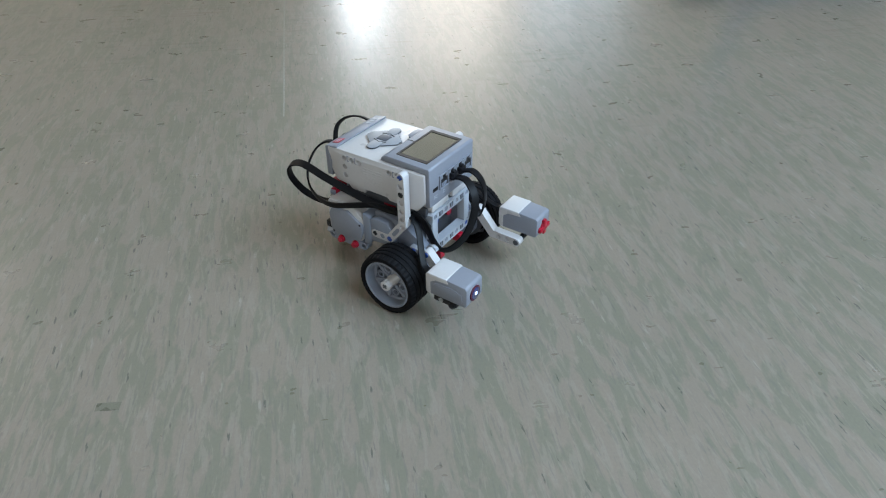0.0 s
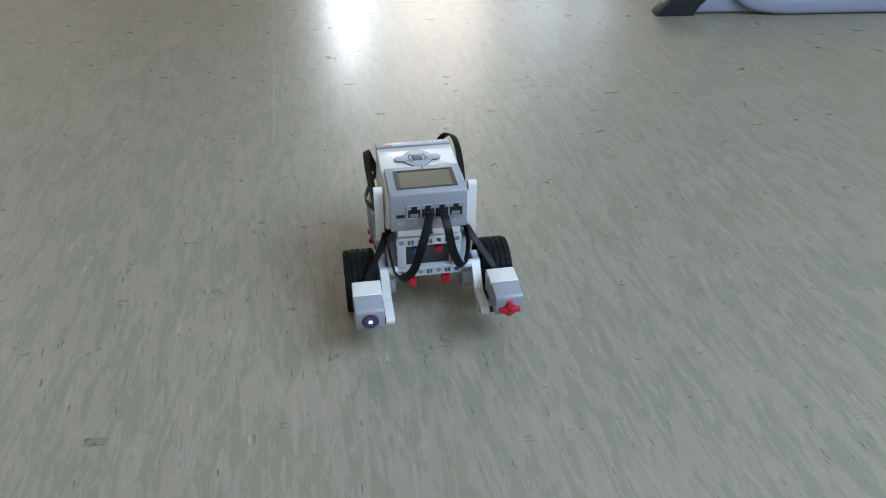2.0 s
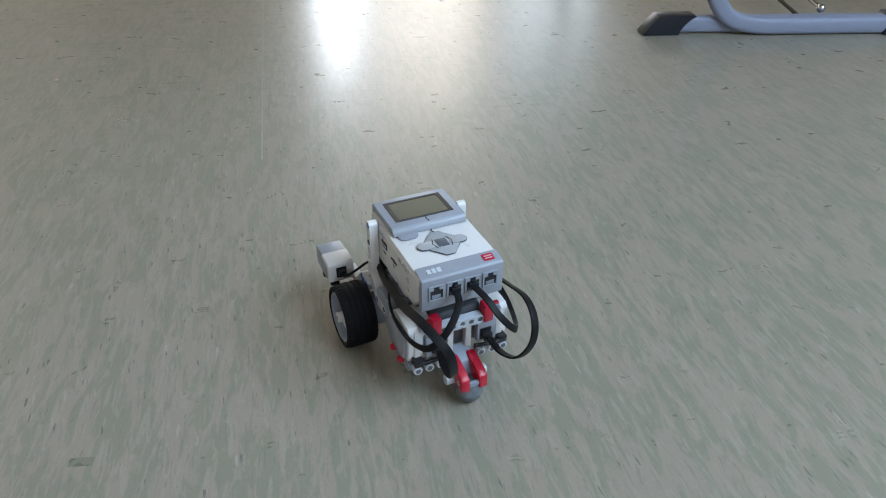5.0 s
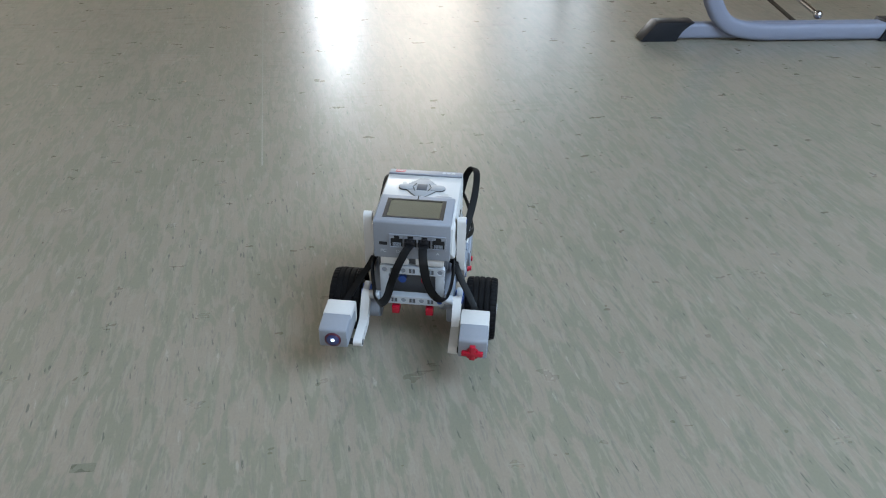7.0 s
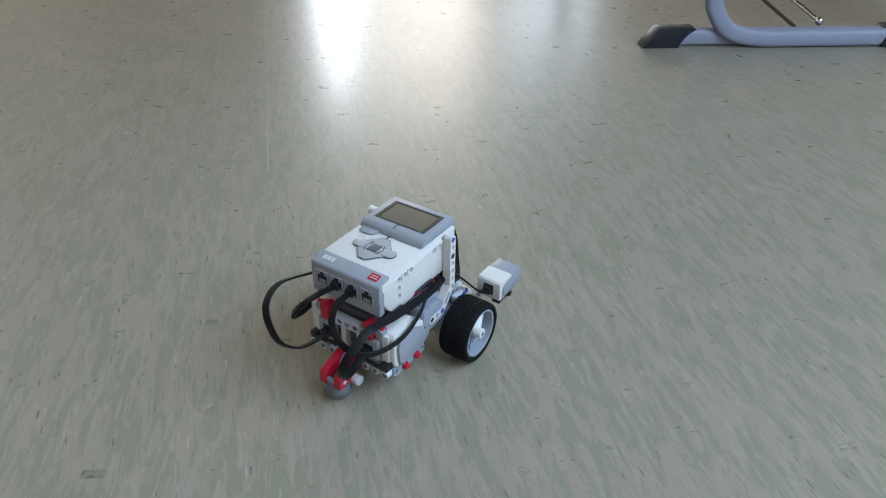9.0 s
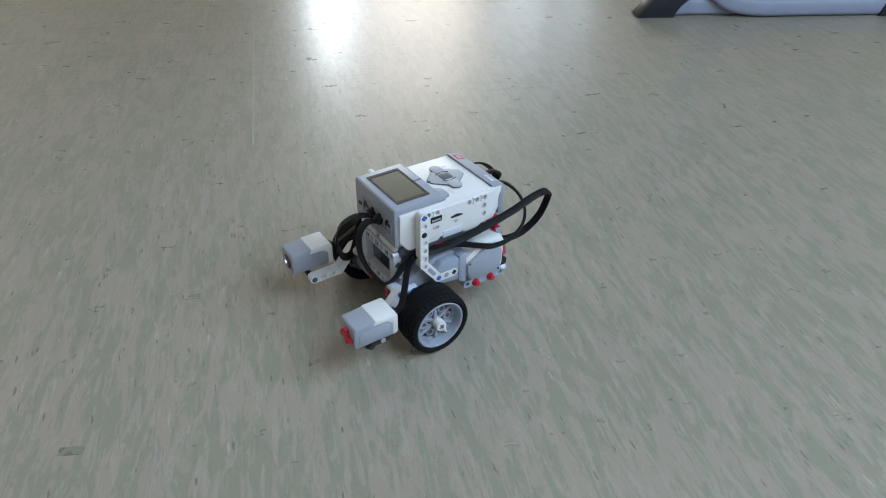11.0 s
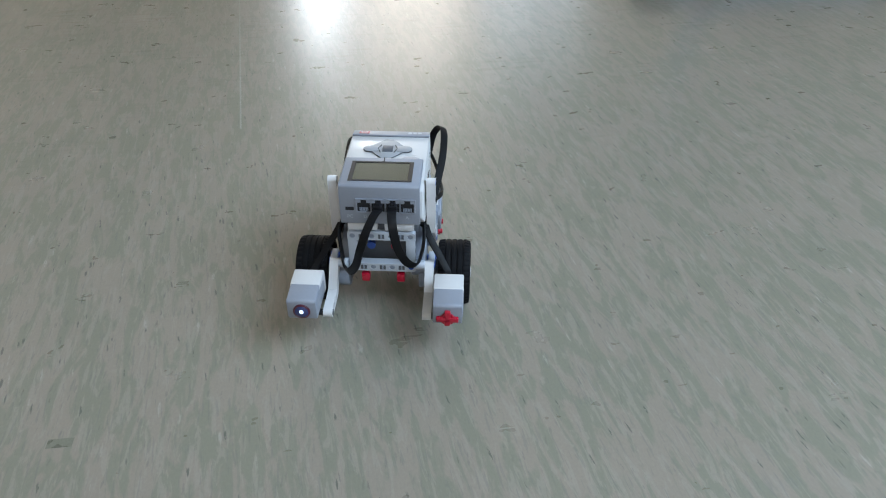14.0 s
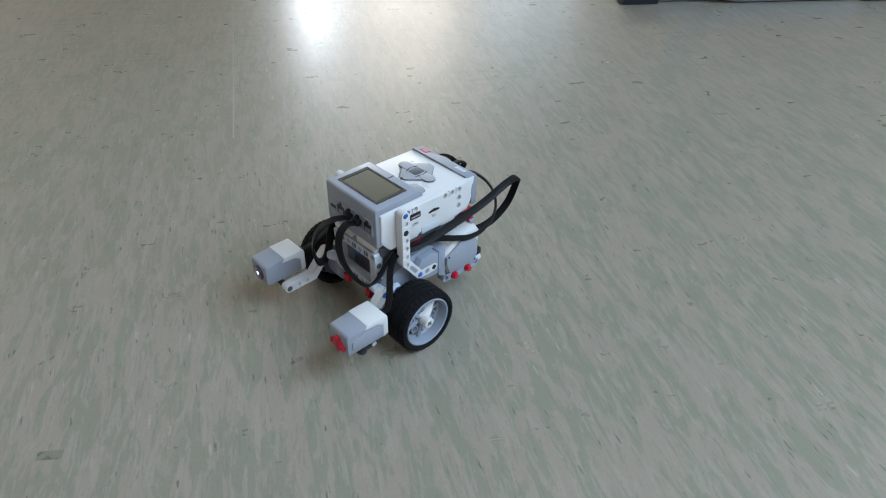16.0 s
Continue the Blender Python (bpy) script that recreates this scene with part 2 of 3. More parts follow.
def lathe(profile, sides=64, into=None, notched=(), depth=0.6):
    """A closed profile of (radius, y) turned about the y axis."""
    b = bmesh.new()
    rings = []
    for i, (r, y) in enumerate(profile):
        cut = [depth if i in notched and k % 4 == 0 else 0 for k in range(sides)]
        rings.append([b.verts.new(((r - c) * math.sin(2 * math.pi * k / sides), y, (r - c) * math.cos(2 * math.pi * k / sides))) for k, c in enumerate(cut)])
    for i, one in enumerate(rings):
        two = rings[(i + 1) % len(rings)]
        for k in range(sides):
            j = (k + 1) % sides
            b.faces.new((one[k], one[j], two[j], two[k]))
    return joined(into, b)


def ball(at, r, into=None, u=28, v=18):
    b = bmesh.new()
    bmesh.ops.create_uvsphere(b, u_segments=u, v_segments=v, radius=r, matrix=Matrix.Translation(at))
    return joined(into, b)


def band(points, r, close=6):
    """The outline of a bar of half width r along a bent line, with round ends."""
    pts = [Vector(p) for p in points]
    left, right = [], []
    for i, p in enumerate(pts):
        d0 = (pts[i] - pts[i - 1]).normalized() if i else None
        d1 = (pts[i + 1] - pts[i]).normalized() if i + 1 < len(pts) else None
        d0, d1 = d0 or d1, d1 or d0
        mid = (d0 + d1).normalized()
        nrm = Vector((-mid.y, mid.x)) * r / max(0.4, mid.dot(d0))
        left.append(p + nrm)
        right.append(p - nrm)

    def cap(c, d):
        a0 = math.atan2(d.y, d.x)
        return [c + r * Vector((math.cos(a0 + s), math.sin(a0 + s))) for s in (math.pi / 2 - math.pi * k / close for k in range(1, close))]
    end = cap(pts[-1], (pts[-1] - pts[-2]).normalized())
    start = cap(pts[0], (pts[0] - pts[1]).normalized())
    return [tuple(v) for v in left + end + right[::-1] + start]


def smooth_line(points, steps=10):
    """A line through the points, rounded between them."""
    p = [Vector(q) for q in points]
    p = [2 * p[0] - p[1]] + p + [2 * p[-1] - p[-2]]
    out = []
    for i in range(1, len(p) - 2):
        for k in range(steps):
            t = k / steps
            a, b_, c, d = p[i - 1], p[i], p[i + 1], p[i + 2]
            out.append(0.5 * (2 * b_ + (c - a) * t + (2 * a - 5 * b_ + 4 * c - d) * t * t + (3 * b_ - a - 3 * c + d) * t ** 3))
    return out + [p[-2]]


def ribbon(points, width=6.2, thick=1.9, flat=(0, 1, 0), steps=9):
    """A flat cable along a rounded line; flat is the way across its width at the start."""
    line = smooth_line(points, steps)
    b = bmesh.new()
    w = Vector(flat)
    rings = []
    for i, p in enumerate(line):
        t = (line[min(i + 1, len(line) - 1)] - line[max(i - 1, 0)]).normalized()
        w = (w - t * w.dot(t)).normalized()
        nrm = t.cross(w)
        ring = []
        for k in range(10):
            a = 2 * math.pi * k / 10
            ca, sa = math.cos(a), math.sin(a)
            ring.append(b.verts.new(p + w * (width / 2 * math.copysign(abs(ca) ** 0.4, ca)) + nrm * (thick / 2 * math.copysign(abs(sa) ** 0.45, sa))))
        rings.append(ring)
    for one, two in zip(rings, rings[1:]):
        for k in range(10):
            b.faces.new((one[k], one[(k + 1) % 10], two[(k + 1) % 10], two[k]))
    b.faces.new(rings[0])
    b.faces.new(rings[-1])
    return b


def lettering(text, size, m, mat, parent, name="lettering"):
    """Printed letters as a thin mesh; m is their pose in millimetres."""
    cu = bpy.data.curves.new("letters", "FONT")
    cu.body, cu.size, cu.extrude = text, size, 0.06
    cu.align_x, cu.align_y = "CENTER", "CENTER"
    tmp = new("letters", cu)
    me = bpy.data.meshes.new_from_object(tmp)
    bpy.data.objects.remove(tmp)
    b = bmesh.new()
    b.from_mesh(me)
    bpy.data.meshes.remove(me)
    bmesh.ops.transform(b, matrix=m, verts=b.verts)
    return part(name, b, mat, parent)


def thing(name, label, category, kind="", group=""):
    return tagged(new(name), label, category, group, kind)


# ---- the room ----


def slab(name, x0, x1, y0, y1, z0, z1, mat, label, category="wall"):
    ob = part(name, box(x0 * 1000, x1 * 1000, y0 * 1000, y1 * 1000, z0 * 1000, z1 * 1000, 0), mat, None, label)
    return tagged(ob, label, category, "", "structure")


def pierced_wall(name, mat, label, axis, at, thick, lo, hi, height, openings):
    """A wall with real openings (from, to, sill, head); axis: the way it runs."""
    b = bmesh.new()

    def block(a, c, z0, z1):
        if c - a > 1e-6 and z1 - z0 > 1e-6:
            if axis == "x":
                box(a * 1000, c * 1000, at * 1000, (at + thick) * 1000, z0 * 1000, z1 * 1000, 0, b)
            else:
                box(at * 1000, (at + thick) * 1000, a * 1000, c * 1000, z0 * 1000, z1 * 1000, 0, b)
    edge = lo
    for a, c, sill, head in openings:
        block(edge, a, 0, height)
        block(a, c, 0, sill)
        block(a, c, head, height)
        edge = c
    block(edge, hi, 0, height)
    return tagged(part(name, b, mat, None), label, "wall", "", "structure")


b = bmesh.new()
bmesh.ops.create_grid(b, x_segments=8, y_segments=8, size=1, matrix=Matrix.LocRotScale((-620, 2000, 0), None, (2500, 5120, 1)))
floor = tagged(part("floor", b, VINYL, None), "grey-green marbled sheet vinyl floor with dark flecks", "floor", "", "structure")
# south, west and right-hand north openings are added to hold the fill lamps
pierced_wall("wall_south", WALL, "unseen painted wall with a window opening", "x", -3.12, 0.12, -3, 1.76, 2.9, [(-1.15, 0.75, 1.0, 2.5)])
pierced_wall("wall_west", WALL, "unseen painted wall with a window opening", "y", -3.12, 0.12, -3.12, 7.12, 2.9, [(1.9, 3.5, 0.95, 2.35)])
pierced_wall("wall_north", WALL, "unseen painted wall with a window opening", "x", 7.0, 0.12, -3, 1.76, 2.9, [(-1.06, 0.58, 0.9, 2.5), (0.72, 1.68, 0.9, 2.1)])
pierced_wall("wall_east", WALL, "unseen painted wall with a window opening", "y", 1.76, 0.12, -3.12, 7.12, 2.9, [(-1.3, 1.1, 1.1, 2.75)])
slab("ceiling", -3.12, 1.88, -3.12, 7.12, 2.9, 3.0, CEILING, "white painted ceiling", "ceiling")

# weld strip cut short where the glare that shows it ends
gt = radians(GRAIN_TURN)
b = bmesh.new()
bmesh.ops.create_cube(b, size=1, matrix=Matrix.Translation((-209, 845, 0.1)) @ Matrix.Rotation(gt, 4, "Z") @ Matrix.Translation((0, 1700, 0)) @ Matrix.Diagonal((1.9, 3400, 0.4, 1)))
tagged(part("floor_seam", b, SEAM, None), "thin pale weld between two sheets of vinyl", "floor seam", "", "structure")

b = bmesh.new()
bmesh.ops.create_cube(b, size=1, matrix=Matrix.Translation((-254, 362, 0.05)) @ Matrix.Rotation(radians(4), 4, "Z") @ Matrix.Diagonal((18, 8, 0.2, 1)))
MARK = material("floor_smudge", (0.152, 0.147, 0.112), 0.3, grain=0.2, scale=900)
tagged(part("floor_mark", b, MARK, None), "small dull smudge on the vinyl", "floor mark", "", "structure")

# ---- school desk at the edge of the view ----


def tube(points, rx, rz, into=None, steps=8, up=(0, 1, 0), sides=16, square=1.0):
    """A bent tube with an oval section, or a flattened one where square is below 1."""

    def flat(v):
        return math.copysign(abs(v) ** square, v)

    line = smooth_line(points, steps)
    b = bmesh.new()
    w = Vector(up)
    rings = []
    for i, p in enumerate(line):
        t = (line[min(i + 1, len(line) - 1)] - line[max(i - 1, 0)]).normalized()
        w = (w - t * w.dot(t)).normalized()
        nrm = t.cross(w)
        rings.append([b.verts.new(p + w * rx * flat(math.cos(2 * math.pi * k / sides)) + nrm * rz * flat(math.sin(2 * math.pi * k / sides))) for k in range(sides)])
    for one, two in zip(rings, rings[1:]):
        for k in range(sides):
            b.faces.new((one[k], one[(k + 1) % sides], two[(k + 1) % sides], two[k]))
    b.faces.new(rings[0])
    b.faces.new(rings[-1])
    return joined(into, b)


def school_desk():
    desk = thing("school_desk", "school desk with silver-blue tube runners and black end caps", "desk")
    for y in (0, 1100):
        runner = part("runner", tube([(40, y, 17), (180, y, 17), (420, y, 17), (560, y, 17)], 13, 15, sides=24, square=0.5), PAINT, desk, "silver-blue lacquered floor runner")
        part("end_cap", prism([(0, 2), (4, 0), (71, 0), (74, 9), (80, 19), (89, 28), (101, 36), (30, 36), (25, 33.5)], "y", y - 19, y + 17, 1.2), CAP, runner, "black plastic end cap")
        part("end_cap", prism([(474, 2), (486, 36), (574, 36), (600, 0)], "y", y - 34, y + 17, 1.2), CAP, runner, "black plastic end cap")
        part("upright", tube([(520, y - 16, 17), (300, y - 16, 17), (225, y - 15, 18), (170, y - 13, 30), (138, y - 10, 62), (126, y - 6, 110), (126, y - 2, 300), (130, y, 690)], 14, 16, sides=24, square=0.6), PAINT, desk, "bent silver-blue tube leg")
    rod_bm = tube([(363, 16, 39), (357, 56, 47), (321, 420, 110), (281, 1100, 220)], 4.5, 4.5)
    ball((363, 16, 39), 8.5, rod_bm)
    part("tie_rod", rod_bm, CHROME, desk, "thin chrome tie rod")
    # added dark rod that stands in for the chrome rod's shadow line
    part("tie_rod", tube([(316, 14, 28), (310, 54, 36), (274, 418, 99), (234, 1100, 209)], 3.6, 3.6), BROWN, desk, "thin dark brown rod in place of a shadow line")
    # unseen top; its overhang is lengthened to shade the floor beneath
    part("tabletop", box(-60, 740, -400, 1500, 700, 722, 3), BEECH, desk, "beech laminate tabletop, unseen, overhang lengthened for shade")
    # unseen panel, added to keep east light from under the desk
    part("light_block_panel", box(706, 722, -160, 1260, 250, 699, 2), BEECH, desk, "unseen beech laminate panel added to block light")
    return desk


desk = school_desk()
desk.matrix_basis = pose(0.418, 1.378, 0, 0, 0, 3.4)

# ---- the robot ----


def port(parent, x, y, z, face, used):
    """A cable socket on an end face; face: +1 front, -1 rear."""
    b = bmesh.new()
    for y0, y1, z0, z1 in ((-6.4, -5.2, -6.6, 6.4), (5.2, 6.4, -6.6, 6.4), (-5.2, 5.2, -6.6, -5.6), (-5.2, -2.4, 2.8, 6.4), (2.4, 5.2, 2.8, 6.4), (-2.4, 2.4, 5.6, 6.4)):
        box(x, x + face * 1.3, y + y0, y + y1, z + z0, z + z1, 0, b)
    part("port", b, GREY, parent, "cable socket")
    # flat black plate instead of a recess, its shade put into the colour
    part_b = box(x, x + face * 0.4, y - 5.2, y + 5.2, z - 5.6, z + 5.7, 0)
    part("socket", part_b, BLACK, parent, "black plate that imitates the socket's shaded depth")
    b = bmesh.new()
    for k in range(6):
        box(x + face * 0.3, x + face * 0.8, y - 3.4 + k * 1.2, y - 2.5 + k * 1.2, z - 5.0, z - 1.8, 0, b)
    part("contacts", b, MID, parent, "row of metal contacts")
    if used:
        plug = box(x + face * 0.5, x + face * 5, y - 3.6, y + 3.6, z - 3.6, z + 2.4, 0.6)
        box(x + face * 0.5, x + face * 4, y - 1.8, y + 1.8, z + 2.0, z + 4.2, 0.4, plug)
        part("plug", plug, BLACK, parent, "black cable plug")


PEG_HOLES = [(-11.5, 112.2), (-20, 112.2), (-52, 111.5), (-60, 111.5), (-68, 111.5), (-68, 103.5), (-68, 95.5)]


def controller(robot):
    body = prism([(14, 119), (14, 93), (7, 84.5), (-22, 84.5), (-24, 87), (-46, 87), (-48, 83), (-63, 83), (-65, 86), (-79, 87), (-88, 99), (-88, 117.4)], "y", -35.8, 35.8, 0, [(x, z, 2.6) for x, z in PEG_HOLES])
    for v in body.verts:
        if v.co.z > 115:
            v.co.y *= 34.4 / 35.8
        elif v.co.x < -80 or v.co.x > 10:
            v.co.y *= 33.4 / 35.8
    bmesh.ops.recalc_face_normals(body, faces=body.faces)
    rim = {v for v in body.verts for x, z in PEG_HOLES if (v.co.x - x) ** 2 + (v.co.z - z) ** 2 < 7.5}
    edges = [e for e in body.edges if not rim & set(e.verts) and e.calc_face_angle(0) > 0.5]
    bmesh.ops.bevel(body, geom=edges, offset=1.4, segments=2, profile=0.5, affect="EDGES", clamp_overlap=True)
    unit = part("controller", body, WHITE, robot, "white plastic controller body")
    panel = prism([(17.8, 89), (17.8, 123.6), (16.4, 125), (-26.5, 125), (-29.5, 123.2), (-31.8, 119.0), (13.4, 119.0), (13.4, 89)], "y", -32.2, 32.2, 0.9)
    part("front_panel", panel, GREY, unit, "blue-grey panel round the screen")
    b = bmesh.new()
    for x0, x1, y0, y1 in ((8.9, 10.8, -25.4, 25.4), (-20.0, -18.1, -25.4, 25.4), (-18.1, 8.9, -25.4, -22.0), (-18.1, 8.9, 22.0, 25.4)):
        box(x0, x1, y0, y1, 124.6, 125.5, 0, b)
    part("screen_bezel", b, BLACK, unit, "black screen bezel")
    part("screen", box(-18.1, 8.9, -22.0, 22.0, 124.5, 125.15, 0), SCREEN, unit, "switched-on grey-green display")
    part("back_button", prism([(-30, 11.5), (-36, 13.0), (-38.4, 16), (-38.8, 20), (-38.8, 25), (-37, 28.5), (-30, 29.5)], "z", 118.6, 120.0, 0.5), GREY, unit, "grey tab beside the screen")
    part("centre_line", prism(band([(-31.4, 0), (-33.6, 0.8), (-36.4, 0)], 0.5), "z", 119.2, 119.5, 0), BLACK, unit, "black printed line")
    part("line_on_panel", prism(band([(-19.8, 0), (-23, 0.6), (-26.8, 0)], 0.5), "z", 124.8, 125.2, 0), BLACK, unit, "black printed line")
    cx = -52.5
    outline = [(cx - 16.5, -3.5), (cx - 6, -12.5), (cx + 6, -12.5), (cx + 16.5, -3.5), (cx + 16.5, 3.5), (cx + 6, 12.5), (cx - 6, 12.5), (cx - 16.5, 3.5)]
    part("button_gap", prism([(cx + (u - cx) * 1.015, v * 1.02) for u, v in outline], "z", 118.6, 119.25, 0), DARK, unit, "dark gap round the buttons")
    part("button_plate", prism(outline, "z", 118.6, 119.4, 0.2), BUTTON, unit, "grey status plate")
    for s in (-1, 1):
        b = prism(band([(cx, s * 11), (cx, s * 16)], 5.25), "z", 118.6, 119.45, 0)
        part("button_gap", b, DARK, unit)
        part("button", prism(band([(cx, s * 10.8), (cx, s * 16)], 5.0), "z", 118.6, 119.75, 0.25), BUTTON, unit, "grey side button")
        part("button_edge", prism(band([(cx + 6.2, s * 6), (cx + 0, s * 8.2), (cx - 6.2, s * 6)], 0.35), "z", 119.2, 119.8, 0), BLACK, unit)
    part("button", box(cx - 5.2, cx + 5.2, -4.6, 4.6, 118.8, 119.9, 0.3), CENTRE, unit, "dark middle button")
    strip = prism([(-77, 118.0), (-77, 119.6), (-89.6, 117.0), (-90.8, 115.6), (-90.8, 88.5), (-85, 88.5), (-84, 112)], "y", -34.2, 34.2, 0.7)
    part("rear_panel", strip, GREY, unit, "blue-grey rear panel with sockets")
    # rounded red and white emblem and the pale product mark, as plain shapes
    lean = Matrix.Translation((-83.4, 0, 118.45)) @ Matrix.Rotation(radians(-11.7), 4, "Y")

    def badge(name, x0, x1, y0, y1, h, mat, label=""):
        q = box(x0, x1, y0, y1, 0, h, 0)
        bmesh.ops.transform(q, matrix=lean, verts=q.verts)
        part(name, q, mat, unit, label)
    badge("emblem", -3.4, 3.4, -28.5, -19.5, 0.25, RED, "red emblem plate")
    badge("emblem_bar", -1.5, -0.7, -27.2, -20.8, 0.4, PALE)
    badge("emblem_bar", 0.8, 1.5, -27.2, -20.8, 0.4, PALE)
    for k in range(3):
        y = 27.0 - k * 4.2
        badge("mark_bar", -2.3, 2.3, y - 3.2, y, 0.25, PALE, "pale printed mark bar")
    for k, y in enumerate((-22.5, -7.5, 7.5, 22.5)):
        port(unit, -90.8, y, 104, -1, k in (1, 2))
    for k, y in enumerate((-12.5, -1.0, 10.7, 22.4)):
        port(unit, 17.8, y, 107, 1, k in (1, 2))
    part("usb_mini_port", box(17.7, 18.1, -27.4, -20.6, 102.0, 105.0, 0), BLACK, unit, "small dark port")
    up = Matrix.Rotation(radians(90), 4, "Z") @ Matrix.Rotation(radians(90), 4, "X")
    for text, y in (("PC", -24), ("D", -11.7), ("A", 21.9)):
        lettering(text, 4.2, Matrix.Translation((17.9, y, 96)) @ up, PALE, unit)
    # left side: full-size port, card slot and their printing
    part("usb_port", box(-24.8, -14, 35.6, 36.3, 104.0, 109.2, 0), BLACK, unit, "dark full-size port")
    part("usb_tongue", box(-23.6, -15.2, 35.9, 36.5, 105.4, 106.8, 0), CHROME, unit)
    part("card_slot", prism([(-45.5, 102.3), (-34, 102.3), (-34, 103.6), (-39.7, 105.0), (-45.5, 103.6)], "y", 35.6, 36.3, 0), BLACK, unit, "dark card slot")
    side = Matrix.Rotation(radians(180), 4, "Z") @ Matrix.Rotation(radians(90), 4, "X")
    lettering("USB", 3.6, Matrix.Translation((-19.4, 36.0, 98.6)) @ side, INK, unit)
    lettering("SD", 3.4, Matrix.Translation((-39.5, 36.0, 98.2)) @ side, INK, unit)
    part("side_hatch", box(-46, -26, 34.5, 36.4, 85.5, 92, 0.5), PALE, unit, "pale grey recess flap")
    b = bmesh.new()
    for k in range(7):
        box(-48, -28, -36.0, -35.6, 94 + k * 2.4, 94.5 + k * 2.4, 0, b)
    part("speaker_grille", b, WHITE, unit, "fine speaker slots")
    for s in (-1, 1):
        for x in (-15.7, -56, -64):
            # raised bracket marks that give the shade of slots by colour
            b = box(x - 1.0, x - 0.4, s * 35.7, s * 35.95, 109.2, 114.8, 0)
            for z in (109.2, 114.2):
                box(x - 0.4, x + 0.8, s * 35.7, s * 35.95, z, z + 0.6, 0, b)
            part("slot_shade_mark", b, MID, unit, "grey mark painted as a shaded slot between the peg holes")
    part("hole_core", box(-76, -4, -32.6, 32.6, 90, 116, 0), WHITE, unit)
    part("battery_tray", box(-70, 12, -30, 30, 76, 85, 1.5), DARK, unit, "dark underside of the controller")
    b = box(-86, -70, 4, 28, 84, 89, 1)
    box(-86, -70, -28, -4, 84, 89, 1, b)
    part("rear_lip", b, WHITE, unit, "white battery cover lip")
    b = box(6, 16.6, 3, 27, 81.5, 88.6, 1)
    box(6, 16.6, -27, -3, 81.5, 88.6, 1, b)
    part("front_lip", b, WHITE, unit, "white battery cover lip")
    return unit


def pin(parent, p, q, r, mat, label="", cross=False):
    b = rod(p, q, r, sides=14, bevel=0.3)
    return part("pin", b, mat, parent, label)


def side_beam(robot, s):
    line = [(-3, 117), (-3, 71), (-17.5, 52), (-33.2, 52)]
    holes = [(-3, 117 - 8 * k, 2.5) for k in range(7)] + [(-17.5, 52, 2.5), (-25.3, 52, 2.5), (-33.2, 52, 2.5)]
    y0, y1 = (36.4, 43.7) if s > 0 else (-43.7, -36.4)
    beam = part("side_beam", prism(band(line, 3.8), "y", y0, y1, 0, holes), WHITE, robot, "white bent liftarm with holes")
    # grey mark on the slanting arm, painted shade of an elongated slot
    m = Vector((-10.2, 61.6))
    d = Vector((-14.5, -19)).normalized()
    part("slot", prism(band([tuple(m - d * 4), tuple(m + d * 4)], 1.7), "y", s * 43.5, s * 43.85, 0), MID, beam)
    pin(beam, (-3, s * 36, 101), (-3, s * 44, 101), 2.6, BLACK, "black pin")
    pin(beam, (-17.5, s * 36, 52), (-17.5, s * 43.9, 52), 2.6, BLUE, "blue pin")
    for x, z, mat in ((-3, 117, BLUE), (-33.2, 52, BLACK)):
        b = box(x - 2.2, x + 2.2, s * 42, s * 43.95, z - 0.8, z + 0.8, 0)
        box(x - 0.8, x + 0.8, s * 42, s * 43.9, z - 2.2, z + 2.2, 0, b)
        part("axle_end", b, mat, beam, "cross axle end")
        part("hole_filler", rod((x, s * 37, z), (x, s * 43.0, z), 2.5), WHITE, beam)
    for x, z in [(-3, 109)] + [(-3, 93 - 8 * k) for k in range(4)] + [(-25.3, 52)]:
        part("hole_filler", rod((x, s * 37, z), (x, s * 41.6, z), 2.55), WHITE, beam)
    return beam


